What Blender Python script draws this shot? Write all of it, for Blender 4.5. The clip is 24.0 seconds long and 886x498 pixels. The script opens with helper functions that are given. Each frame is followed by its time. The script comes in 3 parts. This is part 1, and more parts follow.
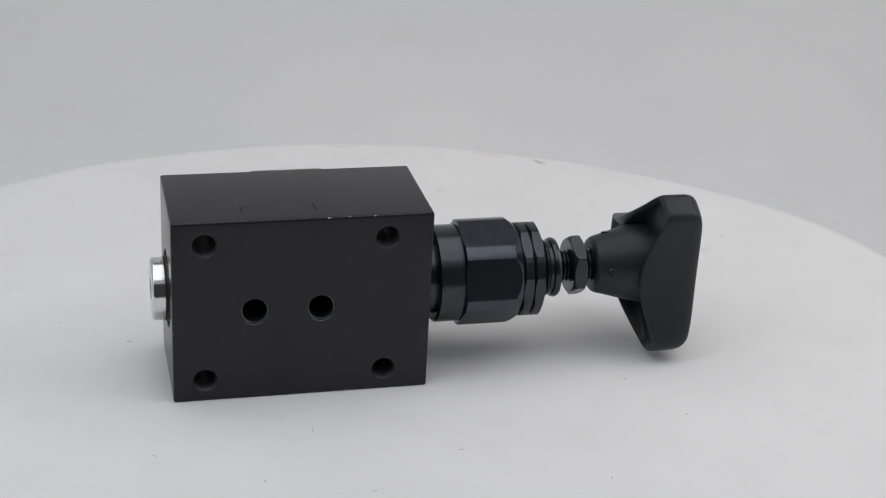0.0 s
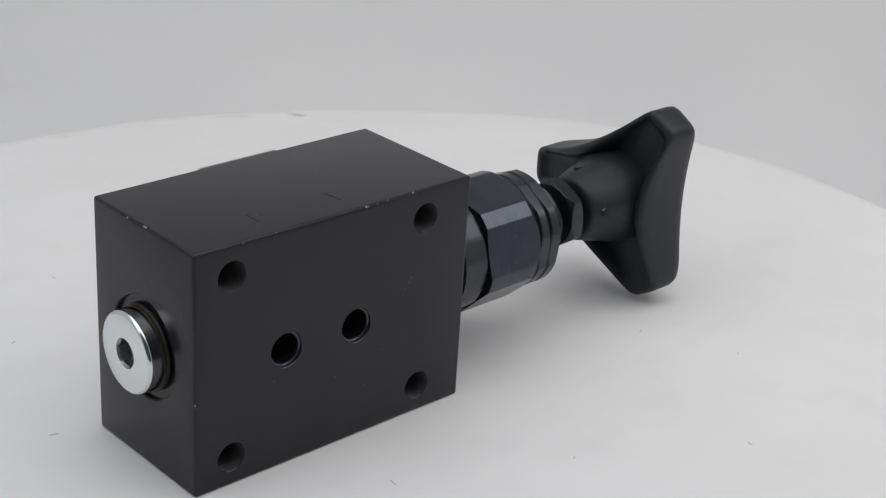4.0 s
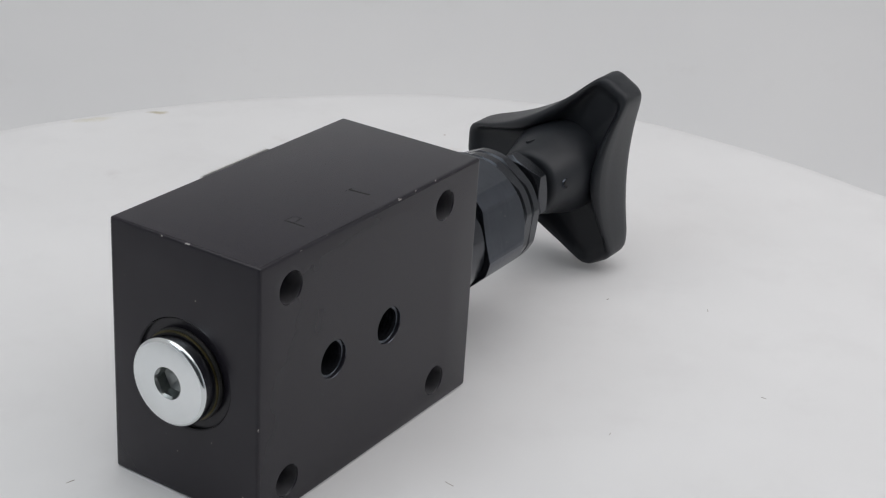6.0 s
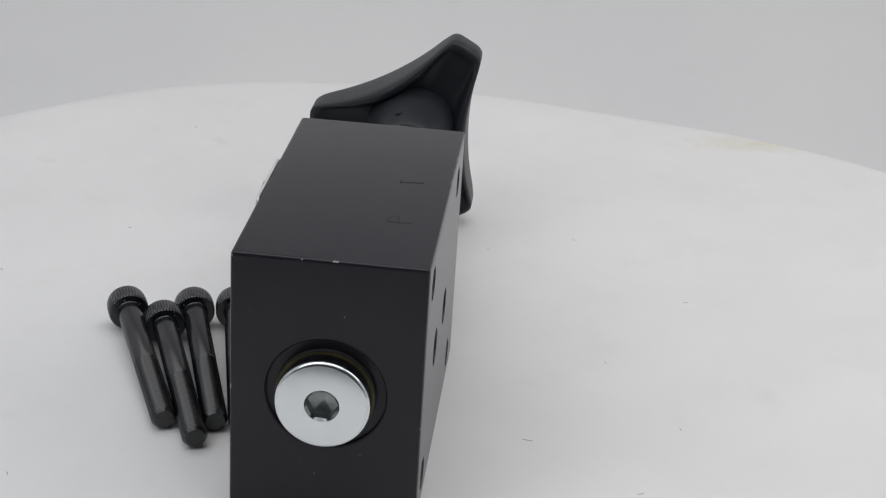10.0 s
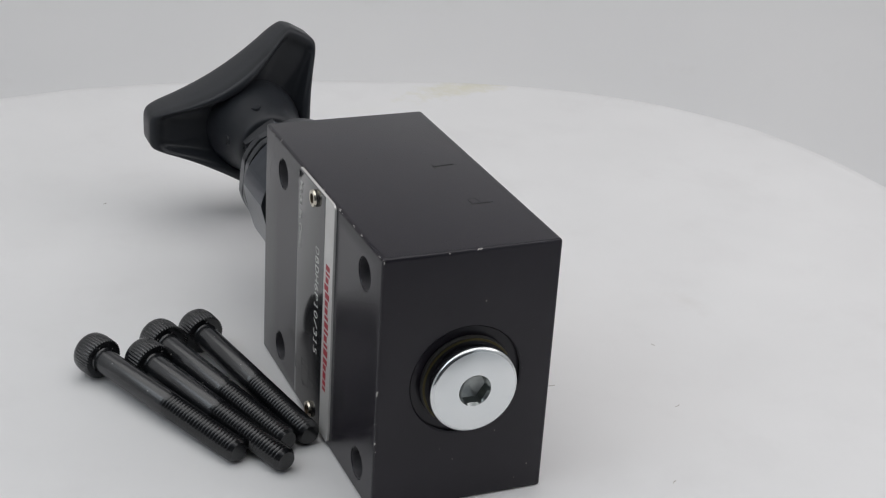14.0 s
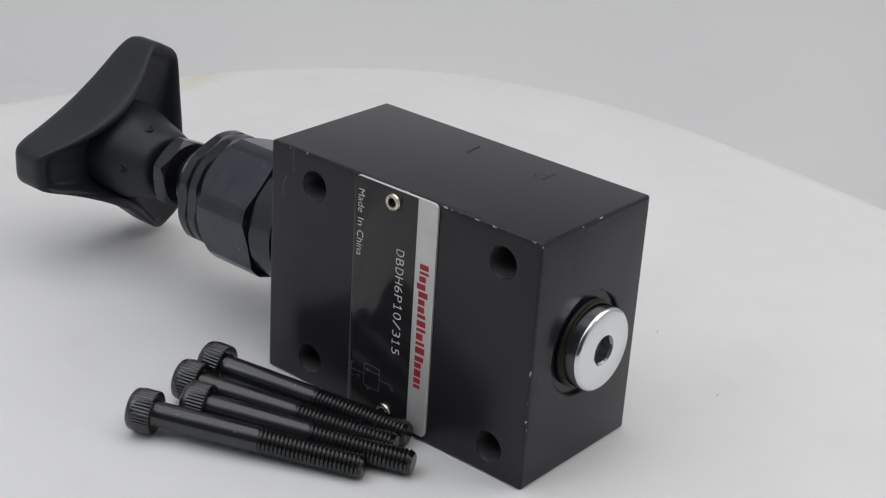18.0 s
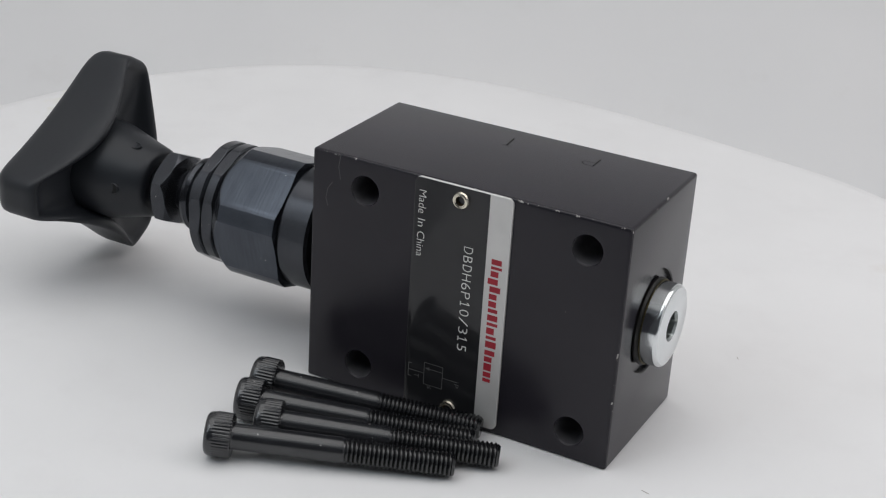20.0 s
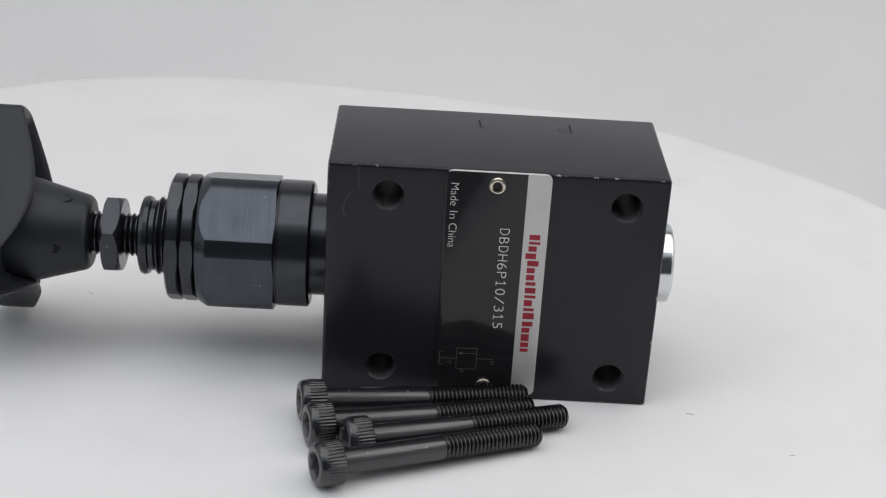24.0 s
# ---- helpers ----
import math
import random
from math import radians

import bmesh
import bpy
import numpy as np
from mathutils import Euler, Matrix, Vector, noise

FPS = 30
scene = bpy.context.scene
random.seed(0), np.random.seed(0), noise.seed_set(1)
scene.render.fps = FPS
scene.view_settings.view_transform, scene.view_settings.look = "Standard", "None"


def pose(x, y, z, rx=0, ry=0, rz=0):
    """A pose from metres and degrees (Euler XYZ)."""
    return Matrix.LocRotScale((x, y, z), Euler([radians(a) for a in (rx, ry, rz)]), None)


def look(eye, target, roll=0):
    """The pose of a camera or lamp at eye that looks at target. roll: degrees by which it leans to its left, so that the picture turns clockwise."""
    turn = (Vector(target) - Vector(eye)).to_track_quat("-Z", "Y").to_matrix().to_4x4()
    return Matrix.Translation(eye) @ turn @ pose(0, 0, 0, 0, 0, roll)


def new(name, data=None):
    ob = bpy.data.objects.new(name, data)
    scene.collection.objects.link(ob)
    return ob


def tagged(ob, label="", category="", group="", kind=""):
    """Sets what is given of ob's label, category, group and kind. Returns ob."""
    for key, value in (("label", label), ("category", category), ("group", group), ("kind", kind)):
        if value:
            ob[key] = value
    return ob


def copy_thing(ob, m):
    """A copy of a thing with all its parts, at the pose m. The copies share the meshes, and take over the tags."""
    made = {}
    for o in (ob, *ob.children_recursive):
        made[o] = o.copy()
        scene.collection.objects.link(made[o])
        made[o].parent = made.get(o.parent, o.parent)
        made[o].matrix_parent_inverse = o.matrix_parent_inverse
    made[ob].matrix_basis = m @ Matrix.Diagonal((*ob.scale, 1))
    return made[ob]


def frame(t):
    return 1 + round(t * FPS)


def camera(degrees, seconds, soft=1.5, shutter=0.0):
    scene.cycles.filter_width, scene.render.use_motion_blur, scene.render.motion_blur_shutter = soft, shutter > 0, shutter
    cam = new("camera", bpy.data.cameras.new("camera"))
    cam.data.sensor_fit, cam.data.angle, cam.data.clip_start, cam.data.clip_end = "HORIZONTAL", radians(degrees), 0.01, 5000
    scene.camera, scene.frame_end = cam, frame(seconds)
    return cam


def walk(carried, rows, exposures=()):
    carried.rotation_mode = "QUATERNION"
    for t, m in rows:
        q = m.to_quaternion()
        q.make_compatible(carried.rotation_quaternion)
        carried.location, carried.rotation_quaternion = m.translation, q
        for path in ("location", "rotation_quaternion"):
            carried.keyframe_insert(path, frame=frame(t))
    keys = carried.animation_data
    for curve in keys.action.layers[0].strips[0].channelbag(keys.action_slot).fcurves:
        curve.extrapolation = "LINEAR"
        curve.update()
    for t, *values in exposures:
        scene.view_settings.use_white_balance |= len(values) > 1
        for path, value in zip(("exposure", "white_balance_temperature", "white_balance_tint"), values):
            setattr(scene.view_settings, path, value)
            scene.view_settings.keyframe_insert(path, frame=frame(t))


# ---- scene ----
# The clip: a black hydraulic valve and four socket screws ride on a slowly
# turning white plate inside a white photo tent. All lengths of the valve are
# given in millimetres and turned into metres by MM.
MM = 0.001
SECONDS = 24.0
TURN_RATE = 6.991            # degrees per second
AXIS_X, AXIS_Y = 21.89, 9.99  # the turning axis, in the valve block's own plan (mm)


def turn(t):
    return 90.0 + TURN_RATE * (t - 10.5)


# ---- camera ----
cam = camera(30.97, SECONDS, soft=1.2)


def view(x, y, z, yaw, pitch, roll):
    a, b = radians(yaw), radians(pitch)
    ahead = Vector((-math.sin(a) * math.cos(b), math.cos(a) * math.cos(b), math.sin(b)))
    eye = Vector((x, y, z))
    return look(eye, eye + ahead, roll)


FAR = (0.0436, -0.4734, 0.2506)
NEAR = (0.0309, -0.3473, 0.1941)
PATH = [(0.0, view(*FAR, 1.86, -24.21, 3.22)), (2.5, view(*FAR, 1.86, -24.21, 3.22)),
        (4.5, view(*NEAR, 0.54, -24.44, 3.72)), (17.0, view(*NEAR, 0.53, -24.48, 3.72)),
        (17.5, view(0.0305, -0.3470, 0.1946, 1.05, -24.50, 3.73)), (18.0, view(0.0300, -0.3468, 0.1951, 1.43, -24.55, 3.73)),
        (18.5, view(0.0299, -0.3467, 0.1951, 1.92, -24.55, 3.73)), (19.0, view(0.0298, -0.3466, 0.1951, 2.38, -24.57, 3.73)),
        (19.5, view(0.0297, -0.3464, 0.1952, 2.80, -24.60, 3.725)), (20.5, view(0.0295, -0.3461, 0.1952, 3.26, -24.64, 3.715)),
        (21.5, view(0.0294, -0.3460, 0.1952, 3.34, -24.67, 3.715)), (22.0, view(0.0295, -0.3461, 0.1951, 3.31, -24.69, 3.715)),
        (23.0, view(0.0297, -0.3462, 0.1950, 3.29, -24.71, 3.72)), (23.5, view(0.0296, -0.3468, 0.1953, 3.23, -24.71, 3.71)),
        (24.0, view(0.0292, -0.3528, 0.1981, 3.13, -24.72, 3.64))]
walk(cam, PATH, exposures=((0.0, -0.06), (2.5, -0.06), (4.5, 0.03), (9.0, 0.02), (13.0, 0.0), (17.0, 0.0), (19.5, 0.10), (23.0, 0.12), (24.0, 0.17)))

# ---- world and light ----
world = bpy.data.worlds.new("room_light")
scene.world = world
world.use_nodes = True
world.node_tree.nodes["Background"].inputs["Color"].default_value = (0.88, 0.94, 1.0, 1)
world.node_tree.nodes["Background"].inputs["Strength"].default_value = 0.40


def area(name, m, wide, deep, watts, colour):
    lamp = bpy.data.lights.new(name, "AREA")
    lamp.shape, lamp.size, lamp.size_y, lamp.energy, lamp.color = "RECTANGLE", wide, deep, watts, colour
    ob = new(name, lamp)
    ob.matrix_world = m
    return ob


area("tent_lamp", look((-0.025, -0.05, 0.70), (-0.025, -0.04, 0.0)), 0.85, 0.80, 2.60, (0.99, 0.985, 0.985))
# two side fills without a visible source, added to lift faces and plate
area("side_fill_lamp", look((0.42, 0.03, 0.34), (0.0, 0.03, 0.02)), 0.36, 0.36, 0.69, (1.0, 0.96, 0.972))
area("side_fill_lamp", look((-0.44, -0.27, 0.48), (0.0, -0.02, 0.02)), 0.36, 0.36, 0.64, (0.84, 0.93, 1.0))

# ---- materials ----


def shader(name, colour, rough=0.5, metal=0.0, spec=0.5):
    mat = bpy.data.materials.new(name)
    mat.use_nodes = True
    b = mat.node_tree.nodes["Principled BSDF"]
    b.inputs["Base Color"].default_value = (*colour, 1)
    b.inputs["Roughness"].default_value = rough
    b.inputs["Metallic"].default_value = metal
    b.inputs["Specular IOR Level"].default_value = spec
    return mat, mat.node_tree, b


def node(tree, kind, **values):
    n = tree.nodes.new(kind)
    for key, value in values.items():
        n.inputs[key].default_value = value
    return n


def noise_of(tree, scale, detail=4.0, rough=0.55, source="Object"):
    co = tree.nodes.new("ShaderNodeTexCoord")
    n = node(tree, "ShaderNodeTexNoise", Scale=scale, Detail=detail, Roughness=rough)
    tree.links.new(co.outputs[source], n.inputs["Vector"])
    return n.outputs["Fac"]


def ramp(tree, fac, stops):
    r = tree.nodes.new("ShaderNodeValToRGB")
    el = r.color_ramp.elements
    while len(el) < len(stops):
        el.new(0.5)
    for e, (p, c) in zip(el, stops):
        e.position, e.color = p, (*c, 1) if len(c) == 3 else c
    tree.links.new(fac, r.inputs["Fac"])
    return r.outputs["Color"]


def vary(name, low, high, rough, scale, fine, bump, metal=0.0, spec=0.5, rough_spread=0.08, depth=0.000012):
    """A surface with slow and fine variation of colour and gloss and a fine relief."""
    mat, tree, b = shader(name, low, rough, metal, spec)
    slow = noise_of(tree, scale, 3.0)
    tree.links.new(ramp(tree, slow, [(0.3, low), (0.7, high)]), b.inputs["Base Color"])
    quick = noise_of(tree, fine, 6.0, 0.65)
    lo, hi = max(rough - rough_spread, 0.02), rough + rough_spread
    tree.links.new(ramp(tree, quick, [(0.25, (lo,) * 3), (0.75, (hi,) * 3)]), b.inputs["Roughness"])
    bm = node(tree, "ShaderNodeBump", Strength=bump, Distance=depth)
    tree.links.new(quick, bm.inputs["Height"])
    tree.links.new(bm.outputs["Normal"], b.inputs["Normal"])
    return mat, tree, b


def math_node(tree, op, a, b=None):
    n = tree.nodes.new("ShaderNodeMath")
    n.operation = op
    for i, v in enumerate((a, b)):
        if v is None:
            continue
        if isinstance(v, (int, float)):
            n.inputs[i].default_value = v
        else:
            tree.links.new(v, n.inputs[i])
    return n.outputs[0]


def mix_colour(tree, fac, a, b):
    m = tree.nodes.new("ShaderNodeMix")
    m.data_type = "RGBA"
    for key, v in ((0, fac), (6, a), (7, b)):
        if isinstance(v, tuple):
            m.inputs[key].default_value = (*v, 1)
        else:
            tree.links.new(v, m.inputs[key])
    return m.outputs[2]


# phosphated steel block: satin black, bare steel where its edges are chipped
M_BLOCK, tree, bsdf = vary("black_phosphated_steel", (0.0172, 0.0156, 0.0204), (0.0207, 0.0187, 0.0242), 0.24, 45, 900, 0.0, spec=0.30, rough_spread=0.012)
co = tree.nodes.new("ShaderNodeTexCoord")
sep = tree.nodes.new("ShaderNodeSeparateXYZ")
tree.links.new(co.outputs["Object"], sep.inputs[0])
near = []
for axis, middle, half in (("X", 0.0, 0.0401), ("Y", 0.0, 0.020), ("Z", 0.0301, 0.0301)):
    d = math_node(tree, "ABSOLUTE", math_node(tree, "SUBTRACT", sep.outputs[axis], middle))
    near.append(math_node(tree, "GREATER_THAN", d, half - 0.00045))
edges = math_node(tree, "GREATER_THAN", math_node(tree, "ADD", math_node(tree, "ADD", near[0], near[1]), near[2]), 1.5)
chip = math_node(tree, "GREATER_THAN", noise_of(tree, 620, 5.0, 0.7), 0.61)
where = math_node(tree, "GREATER_THAN", noise_of(tree, 60, 2.0), 0.50)
worn = math_node(tree, "MULTIPLY", math_node(tree, "MULTIPLY", edges, chip), where)
old = bsdf.inputs["Base Color"].links[0].from_socket
tree.links.new(mix_colour(tree, worn, old, (0.42, 0.40, 0.38)), bsdf.inputs["Base Color"])

M_STEEL, _, _ = vary("blued_black_steel", (0.046, 0.049, 0.056), (0.062, 0.065, 0.073), 0.22, 120, 500, 0.06, metal=0.80, rough_spread=0.04)
M_FLAT, tree, bsdf = vary("milled_black_steel", (0.060, 0.067, 0.081), (0.076, 0.084, 0.099), 0.20, 150, 500, 0.05, metal=0.86, rough_spread=0.04)
wave = node(tree, "ShaderNodeTexNoise", Scale=1.0, Detail=3.0)
co = tree.nodes.new("ShaderNodeTexCoord")
mapping = tree.nodes.new("ShaderNodeMapping")
mapping.inputs["Scale"].default_value = (2600, 60, 60)
tree.links.new(co.outputs["Object"], mapping.inputs[0])
tree.links.new(mapping.outputs[0], wave.inputs["Vector"])
bump = node(tree, "ShaderNodeBump", Strength=0.45, Distance=0.00002)
tree.links.new(wave.outputs["Fac"], bump.inputs["Height"])
tree.links.new(bump.outputs["Normal"], bsdf.inputs["Normal"])
M_SCREW, _, _ = vary("black_oxide_steel", (0.0110, 0.0116, 0.0135), (0.0150, 0.0157, 0.0180), 0.225, 120, 300, 0.0, spec=0.85, rough_spread=0.02)
# the screw's finish again, darkened to put shade between the ridges into its colour
M_THREAD, _, _ = vary("shaded_oxide_thread", (0.0060, 0.0063, 0.0074), (0.0085, 0.0088, 0.0100), 0.215, 120, 300, 0.0, spec=0.7, rough_spread=0.02)


def speckle(mat, scale, limit, tint):
    """Tiny bare specks where the black finish has flaked."""
    t = mat.node_tree
    b = t.nodes["Principled BSDF"]
    was = b.inputs["Base Color"].links[0].from_socket
    hit = math_node(t, "GREATER_THAN", noise_of(t, scale, 2.0, 0.5), limit)
    t.links.new(mix_colour(t, hit, was, tint), b.inputs["Base Color"])


streak = ramp(tree, wave.outputs["Fac"], [(0.35, (0.90, 0.90, 0.90)), (0.70, (1.15, 1.15, 1.15))])
mul = tree.nodes.new("ShaderNodeMix")
mul.data_type, mul.blend_type = "RGBA", "MULTIPLY"
mul.inputs[0].default_value = 1.0
tree.links.new(bsdf.inputs["Base Color"].links[0].from_socket, mul.inputs[6])
tree.links.new(streak, mul.inputs[7])
tree.links.new(mul.outputs[2], bsdf.inputs["Base Color"])
speckle(M_STEEL, 800, 0.765, (0.40, 0.38, 0.36))
speckle(M_FLAT, 700, 0.765, (0.45, 0.42, 0.40))
speckle(M_SCREW, 900, 0.74, (0.30, 0.29, 0.28))
speckle(M_BLOCK, 700, 0.785, (0.16, 0.15, 0.14))
M_PLASTIC, _, _ = vary("black_moulded_plastic", (0.0140, 0.0158, 0.0195), (0.0172, 0.0194, 0.0236), 0.42, 60, 1800, 0.0, spec=0.36, rough_spread=0.05)
M_ZINC, _, _ = vary("zinc_plated_steel", (0.66, 0.69, 0.70), (0.76, 0.78, 0.78), 0.14, 160, 400, 0.06, metal=1.0, rough_spread=0.05)
M_FACE, _, _ = vary("turned_zinc_face", (0.77, 0.80, 0.81), (0.82, 0.84, 0.845), 0.305, 60, 300, 0.0, metal=1.0, rough_spread=0.015)
# darker than the plug's zinc, used only inside its hexagon
M_SOCKET, _, _ = vary("darker_socket_metal", (0.27, 0.29, 0.29), (0.40, 0.42, 0.41), 0.33, 500, 900, 0.2, metal=1.0, rough_spread=0.03, depth=0.00002)
M_HOLE, _, _ = vary("bare_dark_bore", (0.075, 0.074, 0.080), (0.120, 0.117, 0.124), 0.42, 300, 900, 0.4, metal=0.15, rough_spread=0.03, depth=0.00003)
M_SEAL, _, _ = vary("black_rubber", (0.010, 0.010, 0.010), (0.016, 0.015, 0.013), 0.5, 200, 900, 0.1)
M_BRASS, _, _ = vary("yellow_passivated_rim", (0.05, 0.042, 0.016), (0.10, 0.08, 0.03), 0.5, 200, 900, 0.1, metal=0.8)
M_RIVET, _, _ = vary("warm_plated_rivet", (0.62, 0.58, 0.48), (0.74, 0.70, 0.60), 0.22, 300, 900, 0.05, metal=1.0, rough_spread=0.02)
M_BRONZE, _, _ = vary("dark_bronze_bore", (0.05, 0.035, 0.02), (0.09, 0.06, 0.03), 0.5, 300, 900, 0.1, metal=0.6)
M_ALU, _, _ = vary("brushed_aluminium", (0.60, 0.590, 0.575), (0.68, 0.67, 0.655), 0.45, 90, 2600, 0.30, metal=0.45)
M_PRINT, _, _ = vary("black_plate_print", (0.0165, 0.0165, 0.0180), (0.0200, 0.0200, 0.0220), 0.09, 80, 300, 0.0, spec=0.40, rough_spread=0.01)
M_INK, _, _ = vary("pale_grey_ink", (0.66, 0.66, 0.64), (0.78, 0.78, 0.75), 0.5, 300, 1500, 0.0)
M_FAINT, _, _ = vary("worn_grey_ink", (0.075, 0.075, 0.075), (0.12, 0.12, 0.115), 0.5, 300, 1500, 0.0)
M_RED, _, _ = vary("crimson_ink", (0.30, 0.008, 0.022), (0.38, 0.015, 0.03), 0.5, 300, 1500, 0.0)
# near-black that stands for the shade inside stamped letters and pin holes
M_CUT_SHADE, _, _ = vary("groove_and_hole_shade", (0.004, 0.004, 0.004), (0.007, 0.007, 0.007), 0.8, 300, 1500, 0.1)
M_SCRATCH, _, _ = vary("pale_scratch", (0.05, 0.05, 0.05), (0.09, 0.09, 0.09), 0.5, 300, 1500, 0.0)
M_LINT, _, _ = vary("grey_lint", (0.06, 0.055, 0.05), (0.12, 0.11, 0.10), 0.9, 300, 1500, 0.0)
M_DUST, _, _ = vary("grey_dust", (0.30, 0.27, 0.24), (0.46, 0.42, 0.38), 0.9, 300, 1500, 0.0)

# white turntable plate: matt white lacquer, yellowed patches near the rim, grey smudges
M_PLATE, tree, bsdf = vary("white_lacquer", (0.755, 0.75, 0.75), (0.80, 0.795, 0.795), 0.55, 14, 220, 0.04, spec=0.25, rough_spread=0.06)
colour = bsdf.inputs["Base Color"].links[0].from_socket
co = tree.nodes.new("ShaderNodeTexCoord")


def patch(x, y, sx, sy, spin, tint, strength):
    """A smudge with a ragged outline round a place on the plate."""
    global colour
    m = tree.nodes.new("ShaderNodeMapping")
    m.vector_type = "TEXTURE"
    m.inputs["Location"].default_value = (x, y, 0)
    m.inputs["Rotation"].default_value = (0, 0, radians(spin))
    m.inputs["Scale"].default_value = (sx, sy, 1)
    tree.links.new(co.outputs["Object"], m.inputs[0])
    ln = tree.nodes.new("ShaderNodeVectorMath")
    ln.operation = "LENGTH"
    tree.links.new(m.outputs[0], ln.inputs[0])
    ragged = math_node(tree, "ADD", ln.outputs["Value"], math_node(tree, "MULTIPLY", noise_of(tree, 160, 5.0, 0.7), 1.1))
    mask = ramp(tree, ragged, [(0.55, (strength,) * 3), (1.0, (0, 0, 0))])
    colour = mix_colour(tree, mask, colour, tint)


stain = math_node(tree, "MULTIPLY", ramp(tree, noise_of(tree, 38, 6.0, 0.62), [(0.52, (0, 0, 0)), (0.72, (1, 1, 1))]), 0.20)
colour = mix_colour(tree, stain, colour, (0.66, 0.645, 0.645))
patch(0.112, 0.158, 0.010, 0.004, 125, (0.42, 0.36, 0.20), 0.8)
patch(0.092, 0.170, 0.022, 0.006, 150, (0.62, 0.58, 0.42), 0.5)
patch(0.1945, -0.1215, 0.070, 0.022, 104, (0.69, 0.66, 0.50), 0.62)
patch(-0.124, -0.172, 0.024, 0.008, 110, (0.66, 0.60, 0.48), 0.5)
patch(0.030, 0.185, 0.020, 0.005, 170, (0.62, 0.60, 0.50), 0.4)
patch(0.162, 0.071, 0.0022, 0.0018, 20, (0.30, 0.20, 0.16), 0.8)
patch(0.150, 0.060, 0.010, 0.006, 40, (0.66, 0.62, 0.58), 0.4)
patch(0.060, 0.130, 0.012, 0.008, 40, (0.60, 0.57, 0.57), 0.35)
patch(0.120, 0.110, 0.010, 0.006, 80, (0.64, 0.60, 0.58), 0.3)
patch(-0.090, -0.140, 0.020, 0.010, 30, (0.66, 0.62, 0.58), 0.35)
patch(-0.120, 0.020, 0.018, 0.012, 70, (0.66, 0.64, 0.62), 0.3)
patch(0.010, -0.110, 0.022, 0.010, 10, (0.66, 0.64, 0.62), 0.3)
tree.links.new(colour, bsdf.inputs["Base Color"])

M_BACK, tree, bsdf = vary("white_tent_cloth", (0.74, 0.74, 0.745), (0.79, 0.785, 0.785), 0.8, 5, 60, 0.03, spec=0.1)
colour = bsdf.inputs["Base Color"].links[0].from_socket
spots = math_node(tree, "MULTIPLY", ramp(tree, noise_of(tree, 16, 5.0, 0.65), [(0.60, (0, 0, 0)), (0.74, (1, 1, 1))]), 0.14)
colour = mix_colour(tree, spots, colour, (0.56, 0.53, 0.50))
tree.links.new(colour, bsdf.inputs["Base Color"])
M_TENT, _, _ = vary("white_tent_side", (0.70, 0.70, 0.70), (0.74, 0.74, 0.74), 0.8, 4, 60, 0.03, spec=0.1)
# dark colour stands in for an unlit room in the reflections
M_DARKROOM, _, _ = vary("dim_room_wall", (0.11, 0.11, 0.115), (0.14, 0.14, 0.145), 0.8, 2, 30, 0.03, spec=0.1)
M_BASE, _, _ = vary("white_turntable_base", (0.60, 0.60, 0.60), (0.66, 0.66, 0.66), 0.5, 20, 200, 0.03)

# ---- mesh helpers ----


def part(name, bm, material, parent=None, label="", sharp=32.0, scale=MM):
    """Links a bmesh, drawn in millimetres, as one mesh object under its thing."""
    if scale != 1.0:
        bmesh.ops.scale(bm, vec=(scale,) * 3, verts=bm.verts)
    bmesh.ops.recalc_face_normals(bm, faces=bm.faces)
    me = bpy.data.meshes.new(name)
    bm.to_mesh(me)
    bm.free()
    me.shade_smooth()
    me.set_sharp_from_angle(angle=radians(sharp))
    for m in (material if isinstance(material, (list, tuple)) else [material]):
        me.materials.append(m)
    ob = new(name, me)
    ob.parent = parent
    if label:
        ob["label"] = label
    return ob


def thing(name, label, category, group="", kind=""):
    ob = new(name)
    ob.empty_display_size = 0.02
    return tagged(ob, label, category, group, kind)


def loft(rings, cap_start=True, cap_end=True, bm=None):
    """Skins rings of equal length; each ring is a list of places."""
    bm = bm or bmesh.new()
    made = [[bm.verts.new(p) for p in ring] for ring in rings]
    n = len(made[0])
    for a, b in zip(made, made[1:]):
        for i in range(n):
            bm.faces.new((a[i], a[(i + 1) % n], b[(i + 1) % n], b[i]))
    if cap_start:
        bm.faces.new(made[0])
    if cap_end:
        bm.faces.new(made[-1][::-1])
    return bm


def ring_x(x, radius, n=64, cy=0.0, cz=30.0):
    """A ring about the line y=cy, z=cz; radius is a number or a function of the angle in degrees."""
    out = []
    for i in range(n):
        a = 360.0 * i / n
        r = radius(a) if callable(radius) else radius
        out.append((x, cy + r * math.cos(radians(a)), cz + r * math.sin(radians(a))))
    return out


def revolve(profile, n=64, cy=0.0, cz=30.0, bm=None, caps=True):
    return loft([ring_x(x, r, n, cy, cz) for x, r in profile], caps, caps, bm)


def hexagon(apothem, corner, first):
    """The radius of a hexagon with a corner at the angle first, its corners turned off at the radius corner."""
    def radius(a, limit=1e9):
        d = ((a - first) % 60.0) - 30.0
        return min(apothem / math.cos(radians(d)), corner, limit)
    return radius


def steps(x0, r0, x1, r1, k=7):
    return [(x0 + (x1 - x0) * i / k, r0 + (r1 - r0) * i / k) for i in range(k + 1)]


def hex_body(profile, apothem, corner, first, n=120, bm=None, caps=True, cy=0.0):
    """A turned hexagon: profile rows (x, limit) turn its corners off."""
    f = hexagon(apothem, corner, first)
    return loft([ring_x(x, lambda a, lim=lim: f(a, lim), n, cy) for x, lim in profile], caps, caps, bm)


